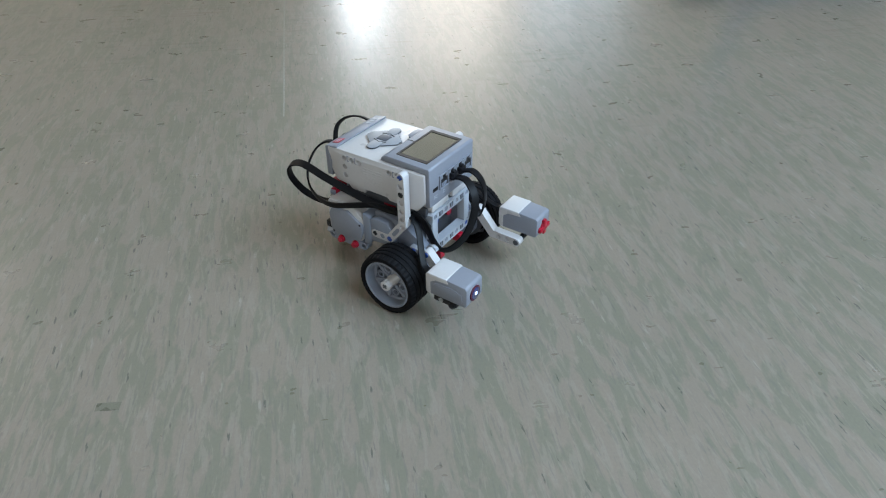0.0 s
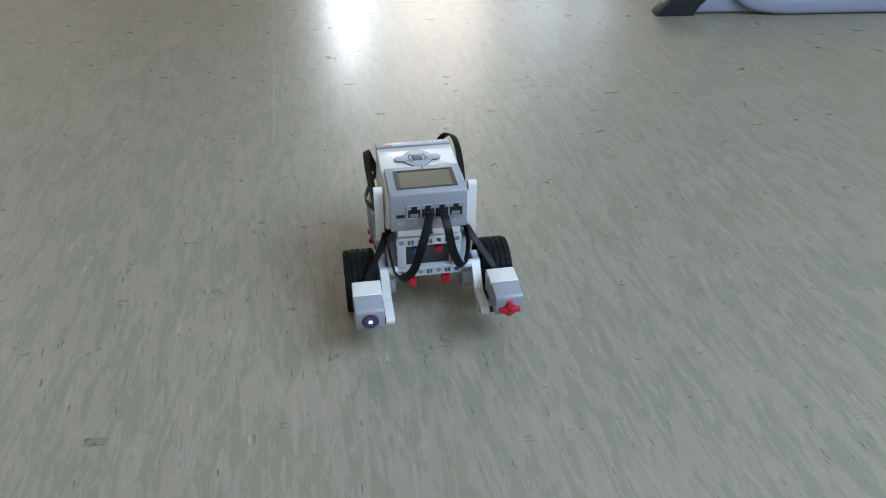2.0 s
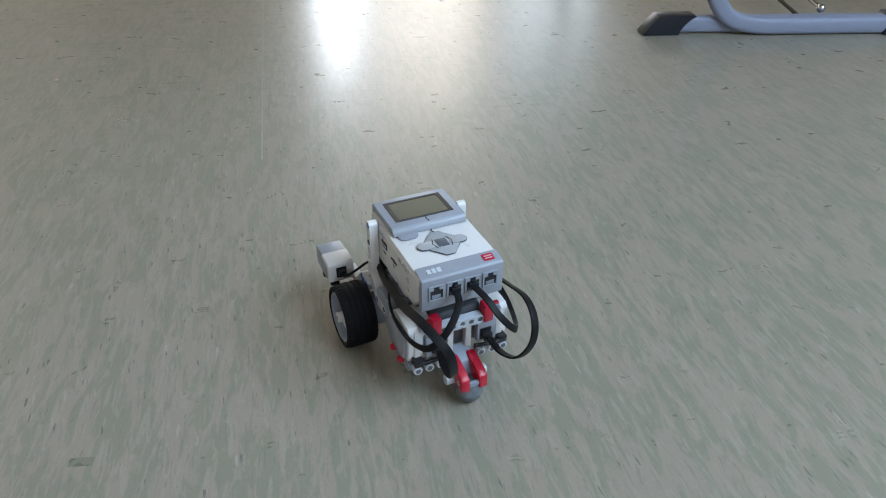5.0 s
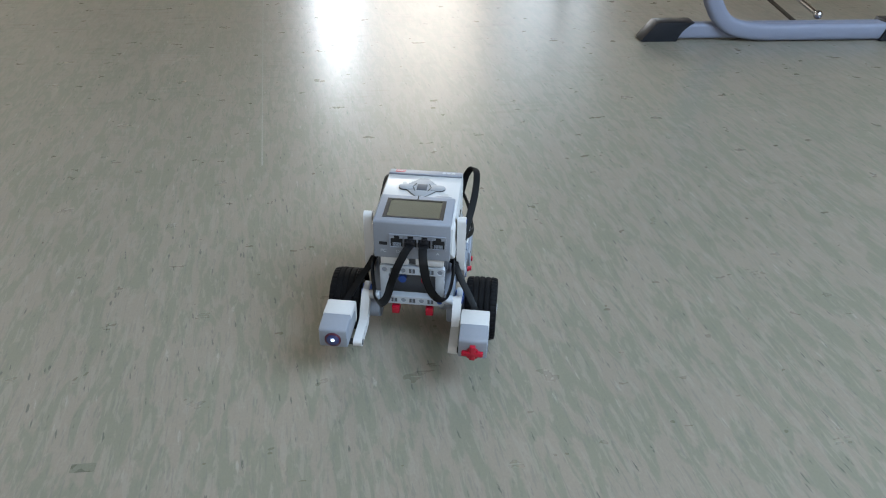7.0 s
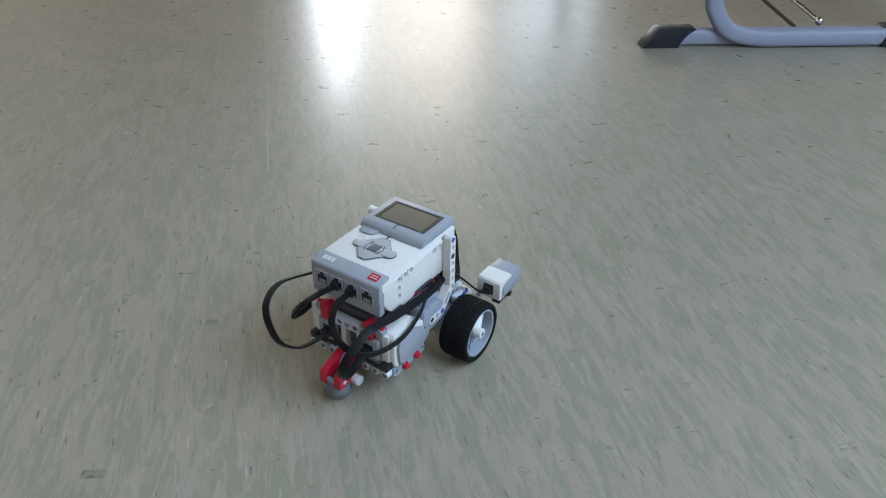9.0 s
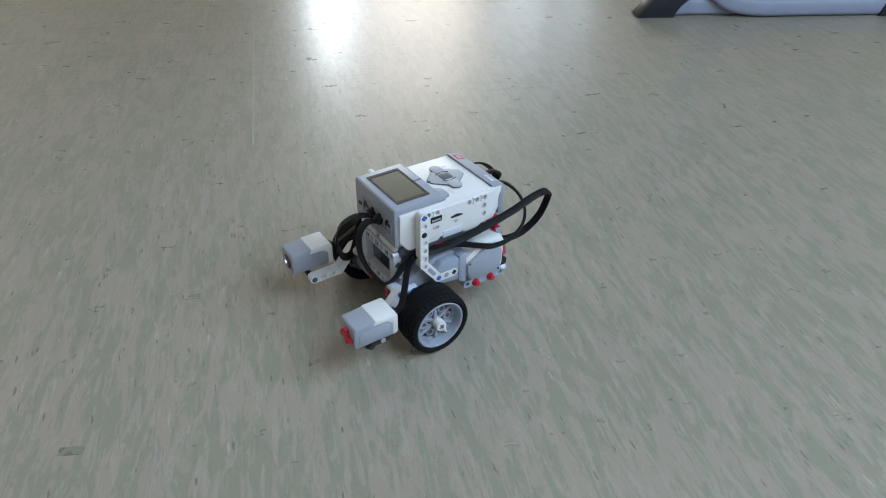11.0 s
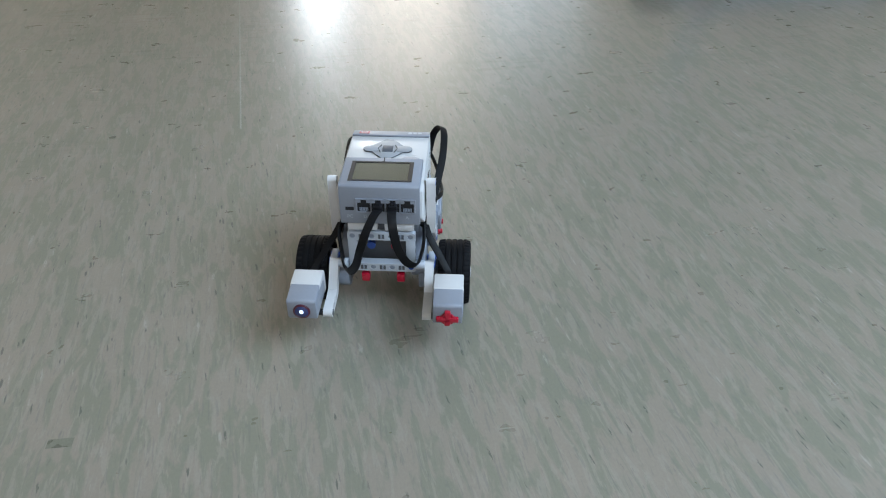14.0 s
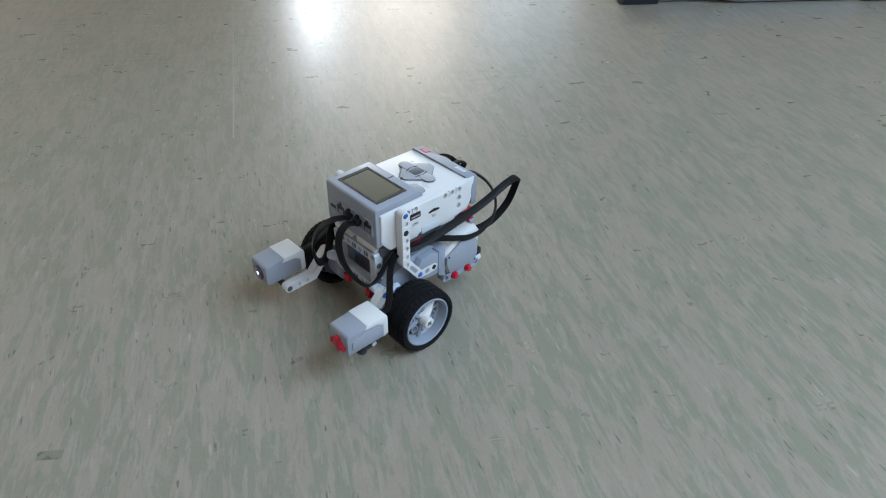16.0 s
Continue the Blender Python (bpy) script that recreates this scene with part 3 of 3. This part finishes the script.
def front_frame(robot):
    # four beams butted into a frame
    holes = [(y, 76, 2.4) for y in (-24, -8, 8, 24)]
    f = part("front_frame", prism([(-28, 72.2), (28, 72.2), (28, 78.6), (26.6, 80), (-26.6, 80), (-28, 78.6)], "x", 9.6, 17.2, 0, holes), PALE, robot, "light grey open frame of beams")
    holes = [(y, 44, 2.4) for y in (-24, -8, 8, 24)]
    part("frame_beam", prism([(-28, 41.4), (-26.6, 40), (26.6, 40), (28, 41.4), (28, 47.8), (-28, 47.8)], "x", 9.6, 17.2, 0, holes), PALE, f)
    for s in (-1, 1):
        part("frame_beam", box(9.7, 17.0, s * 20.2, s * 27.9, 47.8, 72.2, 0.4), PALE, f)
        for z in (52, 60, 68):
            # dark disc on the beam, painted shade of an uncut hole
            part("frame_hole_disc", rod((13.4, s * 27.7, z), (13.4, s * 28.15, z), 2.5), DARK, f)
    for y in (-16, 0, 16):
        for z in (44, 76):
            # dark plate on the beam, painted shade of an uncut groove
            part("frame_groove_plate", box(16.6, 17.35, y - 2.6, y + 2.6, z - 2.2, z + 2.2, 0.2), DARK, f)
            part("frame_groove_plate", box(16.6, 17.5, y - 0.7, y + 0.7, z - 2.2, z + 2.2, 0.1), HUB, f)
    for y, z, mat in ((24, 76, MID), (-24, 76, MID), (24, 44, BLUE), (-8, 44, MID), (8, 44, MID), (-8, 76, MID)):
        pin(f, (10, y, z), (16.6, y, z), 2.4, mat)
    part("inner_block", box(-8, 0, -20, 20, 46, 74, 1), MID, f, "grey inner block")
    for s in (-1, 1):
        part("inner_peg", rod((0, s * 10, 60), (8, s * 10, 60), 3.6), RED if s > 0 else BLUE, f)
        part("red_foot", box(8, 18, s * 15 - 3.4, s * 15 + 3.4, 29, 37, 0.8), RED, f, "red peg under the frame")
    return f


def sensor(robot, s, touch):
    """A sensor block on the end of its arm; s: side of the robot."""
    y0, y1 = s * 45.4, s * 68.6
    lo, hi = min(y0, y1), max(y0, y1)
    name = "touch_sensor" if touch else "colour_sensor"
    body = prism([(38.6, 39), (40.5, 36.5), (76.0, 36.5), (77.2, 39), (77.2, 54), (75.5, 56), (55, 57), (41, 57), (38.6, 55)], "y", lo, hi, 1.1)
    unit = part(name, body, GREY, robot, "grey sensor housing with a white rear shell")
    shell = prism([(38.2, 38), (43.0, 36.2), (43.0, 49), (48, 52.2), (61, 53.2), (58.0, 57.4), (40, 57.4), (38.2, 55.4)], "y", lo - 0.35, hi + 0.35, 0.9)
    part("rear_shell", shell, WHITE, unit, "white rear shell")
    b = prism([(45.5, 39.5), (72, 39.5), (73, 41), (73, 48.5), (62, 51), (48.5, 50.0), (45.5, 47.5)], "y", s * 68.2, s * 69.2, 0.4)
    part("side_panel", b, GREY, unit, "grey side panel")
    part("socket", box(37.9, 38.7, s * 57.0 - 4.8, s * 57.0 + 4.8, 42, 52.5, 0), BLACK, unit, "dark cable socket")
    part("plug", box(33.5, 38.6, s * 57.0 - 3.6, s * 57.0 + 3.6, 44.5, 51, 0.6), BLACK, unit, "black cable plug")
    if touch:
        b = box(76.5, 80.0, s * 57.0 - 2.4, s * 57.0 + 2.4, 36.8, 51.2, 1.0)
        box(76.5, 80.0, s * 57.0 - 8.8, s * 57.0 + 8.8, 40.6, 45.2, 1.0, b)
        rod((76, s * 57.0, 43), (79.0, s * 57.0, 43), 5.6, b)
        part("touch_button", b, RED, unit, "red cross-shaped touch button")
    else:
        part("lens_ring", rod((76.8, s * 57.0, 45.4), (78.2, s * 57.0, 45.4), 6.8, sides=24, bevel=0.3), RIM_RED, unit, "dark red lens ring")
        part("lens", rod((77.4, s * 57.0, 45.4), (78.6, s * 57.0, 45.4), 5.3, sides=24, bevel=0.3), LENS, unit, "dark blue lens")
        part("light", rod((78.2, s * 57.0, 45.7), (78.9, s * 57.0, 45.7), 1.7, sides=12), glow, unit, "lit pale blue light")
    # black pegs and the lug below
    part("lug", box(44, 66, s * 62.0 - 4.2, s * 62.0 + 4.2, 29.5, 37, 0.8), BLACK, unit, "black lug under the sensor")
    pin(unit, (62, s * 37, 31.5), (62, s * 68, 31.5), 2.7, BLACK, "black pin")
    part("pin_head", rod((62, s * 62, 31.5), (62, s * 66.5, 31.5), 3.5, bevel=0.4), BLACK, unit)
    part("pin_bush", rod((51, s * 60, 32.5), (51, s * 66.8, 32.5), 2.2), CHROME, unit)
    # white bent arm to the motor
    line = [(20.5, 50.5), (36.5, 32.0), (61.8, 31.4)]
    holes = [(44.5, 31.8, 2.5), (53, 31.6, 2.5), (20.5, 50.5, 2.5)]
    a0, a1 = (36.2, 43.6) if s > 0 else (-43.6, -36.2)
    arm = part("sensor_arm", prism(band(line, 3.9), "y", a0, a1, 0, holes), WHITE, robot, "white bent liftarm carrying a sensor")
    pin(arm, (61.8, s * 35.7, 31.4), (61.8, s * 44, 31.4), 2.6, DARK, "dark pin")
    pin(arm, (20.5, s * 34, 50.5), (20.5, s * 44.4, 50.5), 2.6, BLUE, "blue pin")
    part("arm_foot", prism(band([(8, 40), (22, 52)], 3.8), "y", s * 28.5, s * 36, 0.5), PALE, arm, "light grey connector")
    for x in (44.5, 53):
        part("hole_filler", rod((x, s * 38.8, 31.7), (x, s * 41.2, 31.7), 2.55), WHITE, arm)
    return unit


def motor(robot, s):
    def lohi(a, c):
        return (a, c) if s > 0 else (-c, -a)
    house = prism([(-45, 46), (-50, 36), (-83, 35), (-86, 40), (-87, 66), (-84, 70), (-58, 71), (-50, 63), (-45, 60)], "y", *lohi(21, 43.6), 1.6)
    unit = part("motor", house, WHITE, robot, "large motor with white and grey shell")
    part("side_cover", prism([(-46, 47), (-49.5, 38.0), (-79, 36.4), (-82, 40), (-83.4, 57), (-80, 63.5), (-62, 65.0), (-51.5, 58.5), (-46, 56)], "y", *lohi(43.2, 46.4), 1.0), GREY, unit, "grey side cover")
    for x, z in ((-48.2, 55.6), (-79.5, 39)):
        # black disc on the cover, a hole's darkness put into colour
        part("screw_hole_disc", rod((x, s * 46.2, z), (x, s * 46.55, z), 1.1, sides=10), BLACK, unit)
    part("collar", prism([(-38, 40), (-46, 36), (-46, 68), (-38, 66)], "y", *lohi(23, 44), 0.8), MID, unit, "grey collar")
    part("barrel", prism([(-39, 40), (-39, 68), (-32, 70.5), (-16, 68), (4, 58), (14, 50), (16, 40), (10, 31), (0, 27), (-14, 34)], "y", *lohi(23.5, 36.0), 1.4), MID, unit, "blue-grey motor barrel")
    part("shoulder", prism([(-39, 42), (-39, 64), (-33, 67), (-20, 66), (-13, 58), (-15, 44)], "y", *lohi(35.5, 43.4), 1.2), MID, unit, "blue-grey gearbox shoulder")
    part("nose", rod((0, s * 30, 28.8), (0, s * 47, 28.8), 15, sides=36, bevel=1), MID, unit, "round motor hub housing")
    beam_pts = [(-48, 31.5), (-84, 31.5)]
    low = part("lower_beam", prism(band(beam_pts, 3.8), "y", *lohi(36, 43.5), 0, [(-48, 31.5, 2.5), (-84, 31.5, 2.5)]), HUB, unit, "light grey beam under the motor")
    for x in (-57, -73):
        b = rod((x, s * 43, 31.2), (x, s * 45.4, 31.2), 3.6, bevel=0.5)
        rod((x, s * 44, 31.2), (x, s * 47.6, 31.2), 2.6, b, bevel=0.4)
        part("red_peg", b, RED, low, "red peg")
    part("rear_socket_block", box(-92, -85, s * 14 if s > 0 else -31, 31 if s > 0 else s * 14, 42, 62, 0.8), GREY, unit, "grey motor socket block")
    part("rear_socket", box(-92.4, -91.8, s * 21.0 - 5, s * 21.0 + 5, 45, 56, 0), BLACK, unit, "dark motor socket")
    part("rear_plug", box(-98, -92.2, s * 21.0 - 3.6, s * 21.0 + 3.6, 47, 54, 0.6), BLACK, unit, "black cable plug")
    part("rear_edge", box(-88, -84, s * 31.5 if s > 0 else -39, 39 if s > 0 else s * 31.5, 38, 68, 1), WHITE, unit, "white shell edge")
    part("black_strap", tube([(-92, s * 12, 40), (-93, s * 24, 39), (-92, s * 34, 38), (-87, s * 41, 38)], 1.8, 2.2), BLACK, unit, "black axle strap")
    for y in (18, 28, 38):
        b = rod((-93, s * y, 31.5), (-84, s * y, 31.5), 3.7, bevel=0.4)
        part("rear_bush", b, PALE, unit, "light grey bush")
        # dark disc on the bush end in place of a shaded bore
        part("rear_bush_disc", rod((-93.2, s * y, 31.5), (-92.9, s * y, 31.5), 2.2), DARK, unit)
    part("blue_row", box(4, 20, s * 38.5 if s > 0 else -44, 44 if s > 0 else s * 38.5, 46, 53, 0.6), PALE, unit, "light grey connector")
    for x in (8, 16):
        pin(unit, (x, s * 43, 50), (x, s * 45, 50), 2.6, BLUE, "blue pin")
        pin(unit, (x, s * 37.4, 49.5), (x, s * 39, 49.5), 2.6, BLUE, "blue pin")
    part("rear_block", box(-93.5, -85, s * 33 if s > 0 else -41, 41 if s > 0 else s * 33, 35.5, 42.0, 0.8), BLACK, unit, "black block behind the motor")
    part("red_block", box(-94, -84, s * 18.5 if s > 0 else -26.5, 26.5 if s > 0 else s * 18.5, 63, 79, 1), RED, unit, "red brick behind the motor")
    part("red_axle", rod((-86, s * 26, 72), (-86, s * 34, 72), 3.4), RED, unit, "red peg")
    return unit


def middle(robot):
    b = prism(band([(-16, 66), (16, 66)], 3.8), "x", -92, -84.5, 0, [(y, 66, 2.4) for y in (-16, -8, 0, 8, 16)])
    cross = part("cross_beam", b, PALE, robot, "light grey beam across the rear")
    for y in (-16, -8, 8, 16):
        pin(cross, (-86, y, 66), (-91.4, y, 66), 2.4, DARK)
    for s in (-1, 1):
        part("ring_bush", rod((-84, s * 31, 70), (-90, s * 31, 70), 4.2, bevel=0.5), MID, cross, "grey bush beside the red brick")
    for s in (-1, 1):
        part("pillar", box(-88, -82, s * 8 - 2.6, s * 8 + 2.6, 36, 67, 0.6), WHITE, cross, "white upright")
    part("core", box(-82, 4, -20, 20, 38, 75, 1.5), DARK, robot, "dark grey structure between the motors")
    for x in (-30, -6):
        part("core_peg", box(x - 5, x + 5, -27, 27, 70, 77, 0.8), RED, robot, "red cross brick under the controller")
    c = part("caster", prism([(-84, 40), (-84, 28), (-98, 18), (-104, 19), (-98, 33), (-92, 36)], "y", -9, 9, 0.8), MID, robot, "grey caster socket")
    for s in (-1, 1):
        a = prism([(-91, 37), (-99, 36), (-112, 32.5), (-116.5, 29.5), (-118, 19), (-101, 18.5), (-91, 26)], "y", s * 7.7 - 3.8, s * 7.7 + 3.8, 1.2)
        part("caster_arm", a, RED, c, "red caster arm")
        b = box(-113.5, -109.1, s * 11.3, s * 11.65, 23.6, 25.0, 0)
        box(-112.0, -110.6, s * 11.3, s * 11.7, 22.1, 26.5, 0, b)
        part("axle_end", b, PALE, c, "pale cross axle end")
    part("caster_ball", ball((-107.5, 0, 11.2), 11.2), STEEL, c, "dull steel caster ball")
    part("caster_cup", rod((-107.5, 0, 12), (-107.5, 0, 22), 11.6, sides=28, r2=8), STEEL, c, "dark grey cup over the ball")
    for s in (-1, 1):
        part("caster_bush", rod((-100, s * 11, 20.5), (-100, s * 18, 20.5), 4.4, bevel=0.5), PALE, c, "pale grey bush")
    part("caster_tie", box(-116.4, -113, -6, 6, 21, 25, 0.6), MID, c)


FRONT_LOOP = {
    1: [(21, 10.7, 105), (31, 11, 108), (39.5, 12.5, 100), (41, 15.5, 84), (37, 20.0, 69), (31, 25, 58.5), (25, 30, 55), (18, 33.5, 62), (12, 35, 73), (2, 34, 80)],
    -1: [(21, -0.5, 105), (34, -3, 107), (45, -8, 99), (48, -13, 84), (44, -18, 66), (36, -25, 53.5), (27, -30, 50.5), (20, -33, 60), (14, -35, 76), (2, -34, 80)]}
MOTOR_LOOP = {
    1: [(4, 34, 78), (-22, 38.5, 78), (-47, 41.5, 83), (-85, 46, 94), (-116, 46, 103), (-135, 41, 99), (-142, 34.5, 87), (-138, 29.5, 66), (-124, 26, 52), (-108, 23.5, 48), (-97, 21, 50)],
    -1: [(4, -34, 78), (-22, -38.5, 78), (-47, -40, 81), (-85, -42, 89), (-113, -42, 95), (-131, -40, 87), (-138, -35, 71), (-131, -28, 54), (-114, -23.5, 47), (-97, -21, 50)]}
PORT_LOOP = {
    1: [(-95, 7.5, 103), (-108, 12, 102), (-117, 22, 93), (-118, 32, 81), (-110, 39, 70), (-92, 43.5, 64), (-72, 46.5, 66.5), (-55, 46, 73), (-35, 40, 78), (-10, 36, 78)],
    -1: [(-95, -7.5, 103), (-112, -9, 103), (-123, -14, 94), (-125, -24, 81), (-117, -34, 70), (-100, -42, 65), (-78, -47, 67), (-55, -46, 74), (-35, -40, 78), (-10, -36, 78)]}


def cables(robot):
    for s in (-1, 1):
        ribs = [
            # out of the front, down and round to the side
            (FRONT_LOOP[s], (0, 1, 0)),
            # motor loop standing out behind
            (MOTOR_LOOP[s], (0, -0.89 * s, 0.45)),
            # rear socket loop that comes back along the side
            (PORT_LOOP[s], (0, 1, 0)),
            # sensor lead
            ([(34.5, s * 57.0, 48), (27, s * 55, 50), (19, s * 48, 60), (12, s * 41, 70), (2, s * 36, 77), (-14, s * 35, 79)], (0, 1, 0)),
        ]
        for k, (pts, flat) in enumerate(ribs):
            part("cable", ribbon(pts, (7.2, 7.0, 5.6, 5.8)[k], 1.9, flat), CABLE, robot, "flat black cable")


def wheel(robot, s):
    hub = new("wheel", None)
    hub.parent = robot
    tagged(hub, "grey spoked wheel with a black ribbed tyre")
    ribs = []
    w = 14.0
    for k in range(5):
        a = -w + 2 + k * 5.0
        ribs += [(28.2, a), (28.4, a + 1.5), (28.2, a + 3.6), (27.4, a + 3.9), (27.4, a + 4.8)]
    ribs = [(r - (0.5 if abs(a) > 9.5 else 0), a) for r, a in ribs[:-2]]
    profile = [(22.2, -w + 1.5), (24.5, -w), (27.0, -w + 0.6)] + ribs + [(27.2, w - 0.7), (24.5, w), (22.4, w - 1.2), (22.0, 0)]
    part("tyre", lathe(profile, 144, None, (2, 3, 4, 5, len(profile) - 4, len(profile) - 5, len(profile) - 6, len(profile) - 7)), RUBBER, hub, "black ribbed rubber tyre")
    o = s
    rim = lathe([(22.4, o * 12.6), (21.4, o * 13.2), (20.4, o * 12.6), (19.6, o * 4), (17.8, o * 2.8), (17.8, o * 0), (22.3, o * 0)], 56)
    r = part("rim", rim, HUB, hub, "light grey rim")
    part("rim_back", lathe([(18, -o * 12), (0.5, -o * 12), (0.5, -o * 10), (18, -o * 10)], 40), DARK, hub, "dark wheel back")
    for k in range(6):
        sp = box(4.5, 18.6, o * 0.2, o * 5.6, -1.6, 1.6, 0.5)
        bmesh.ops.rotate(sp, verts=sp.verts, matrix=Matrix.Rotation(radians(60 * k + 30), 3, "Y"))
        part("spoke", sp, HUB, hub)
        tunnel = lathe([(3.7, o * 0.2), (3.7, o * 5.2), (2.5, o * 5.2), (2.5, o * 0.2)], 16)
        bmesh.ops.translate(tunnel, verts=tunnel.verts, vec=(11.6 * math.cos(radians(60 * k)), 0, 11.6 * math.sin(radians(60 * k))))
        part("hub_hole", tunnel, HUB, hub)
    part("hub_plate", lathe([(13.5, o * -1), (13.5, o * 1.2), (0.5, o * 1.2), (0.5, o * -1)], 40), MID, hub, "grey hub plate")
    # added black disc that gives the shade seen between the spokes
    part("hub_shade_disc", lathe([(18.5, o * -3), (18.5, o * -2), (0.5, o * -2), (0.5, o * -3)], 40), BLACK, hub)
    part("hub_boss", rod((0, o * 0, 0), (0, o * 8, 0), 4.6, sides=24, bevel=0.4), HUB, hub)
    # white pointed end piece on the axle
    b = bmesh.new()
    for p0, p1, a0, a1 in ((0, 20.5, 5.2, 1.1),):
        n = 14
        rings = []
        for k in range(9):
            t = k / 8
            x = p0 + (p1 - p0) * t
            rr = a0 + (a1 - a0) * t ** 1.3
            h = 7.2 - 4.8 * t
            rings.append([b.verts.new((x, o * (4.5 + h * max(0, math.sin(math.pi * q / (n - 1))) ** 0.6), -rr + 2 * rr * q / (n - 1))) for q in range(n)])
        for one, two in zip(rings, rings[1:]):
            for q in range(n - 1):
                b.faces.new((one[q], one[q + 1], two[q + 1], two[q]))
    tip = part("axle_pointer", b, WHITE, hub, "white pointed axle end piece")
    part("pointer_boss", rod((0, o * 4, 0), (0, o * 14.6, 0), 4.6, sides=20, bevel=0.4), WHITE, tip, "white boss")
    b = box(-2.3, 2.3, o * 14, o * 14.75, -0.85, 0.85, 0)
    box(-0.85, 0.85, o * 14, o * 14.8, -2.3, 2.3, 0, b)
    part("axle_end", b, DARK, tip, "dark cross axle end")
    return hub


robot = thing("toy_robot", "white and grey brick-built toy robot with two wheels and sensors", "toy robot")
controller(robot)
front_frame(robot)
middle(robot)
for s in (1, -1):
    side_beam(robot, s)
    motor(robot, s)
    sensor(robot, s, s > 0)
cables(robot)
wheels = {s: wheel(robot, s) for s in (1, -1)}


# ---- what moves ----
# slip of the wheels against pure rolling: seconds, degrees
SLIP = {1: [(0, 230), (1.5, 239), (4, 302), (4.5, 330), (7.5, 416), (8, 412), (11.5, 505), (14.45, 576), (16, 576)],
        -1: [(0, 25), (0.5, 36), (2.5, 141), (3, 158), (9.1, 238), (12.5, 277), (13.5, 288), (14.45, 292), (16, 292)]}


def motions():
    way = []
    for a, c in zip(ROBOT_WAY, ROBOT_WAY[1:]):
        way.append(a)
        n = max(1, math.ceil(abs(c[3] - a[3]) / 80))
        if a[0] == 14.0:
            way.append((14.45, *c[1:]))
            continue
        for k in range(1, n):
            f = k / n
            way.append(tuple(p + (q - p) * f for p, q in zip(a, c)))
    way.append(ROBOT_WAY[-1])
    walk(robot, [(t, pose(x, y, 0, 0, 0, h)) for t, x, y, h in way])
    for s, w in wheels.items():
        rows = []
        for k in range(161):
            t = k / 10
            h = float(np.interp(t, [r[0] for r in way], [r[3] for r in way]))
            slip = float(np.interp(t, [r[0] for r in SLIP[s]], [r[1] for r in SLIP[s]]))
            rows.append((t, pose(0, s * 0.0602, 0.0285, 0, -s * h * 60 / 28.5 + slip, 0)))
        walk(w, rows)


motions()
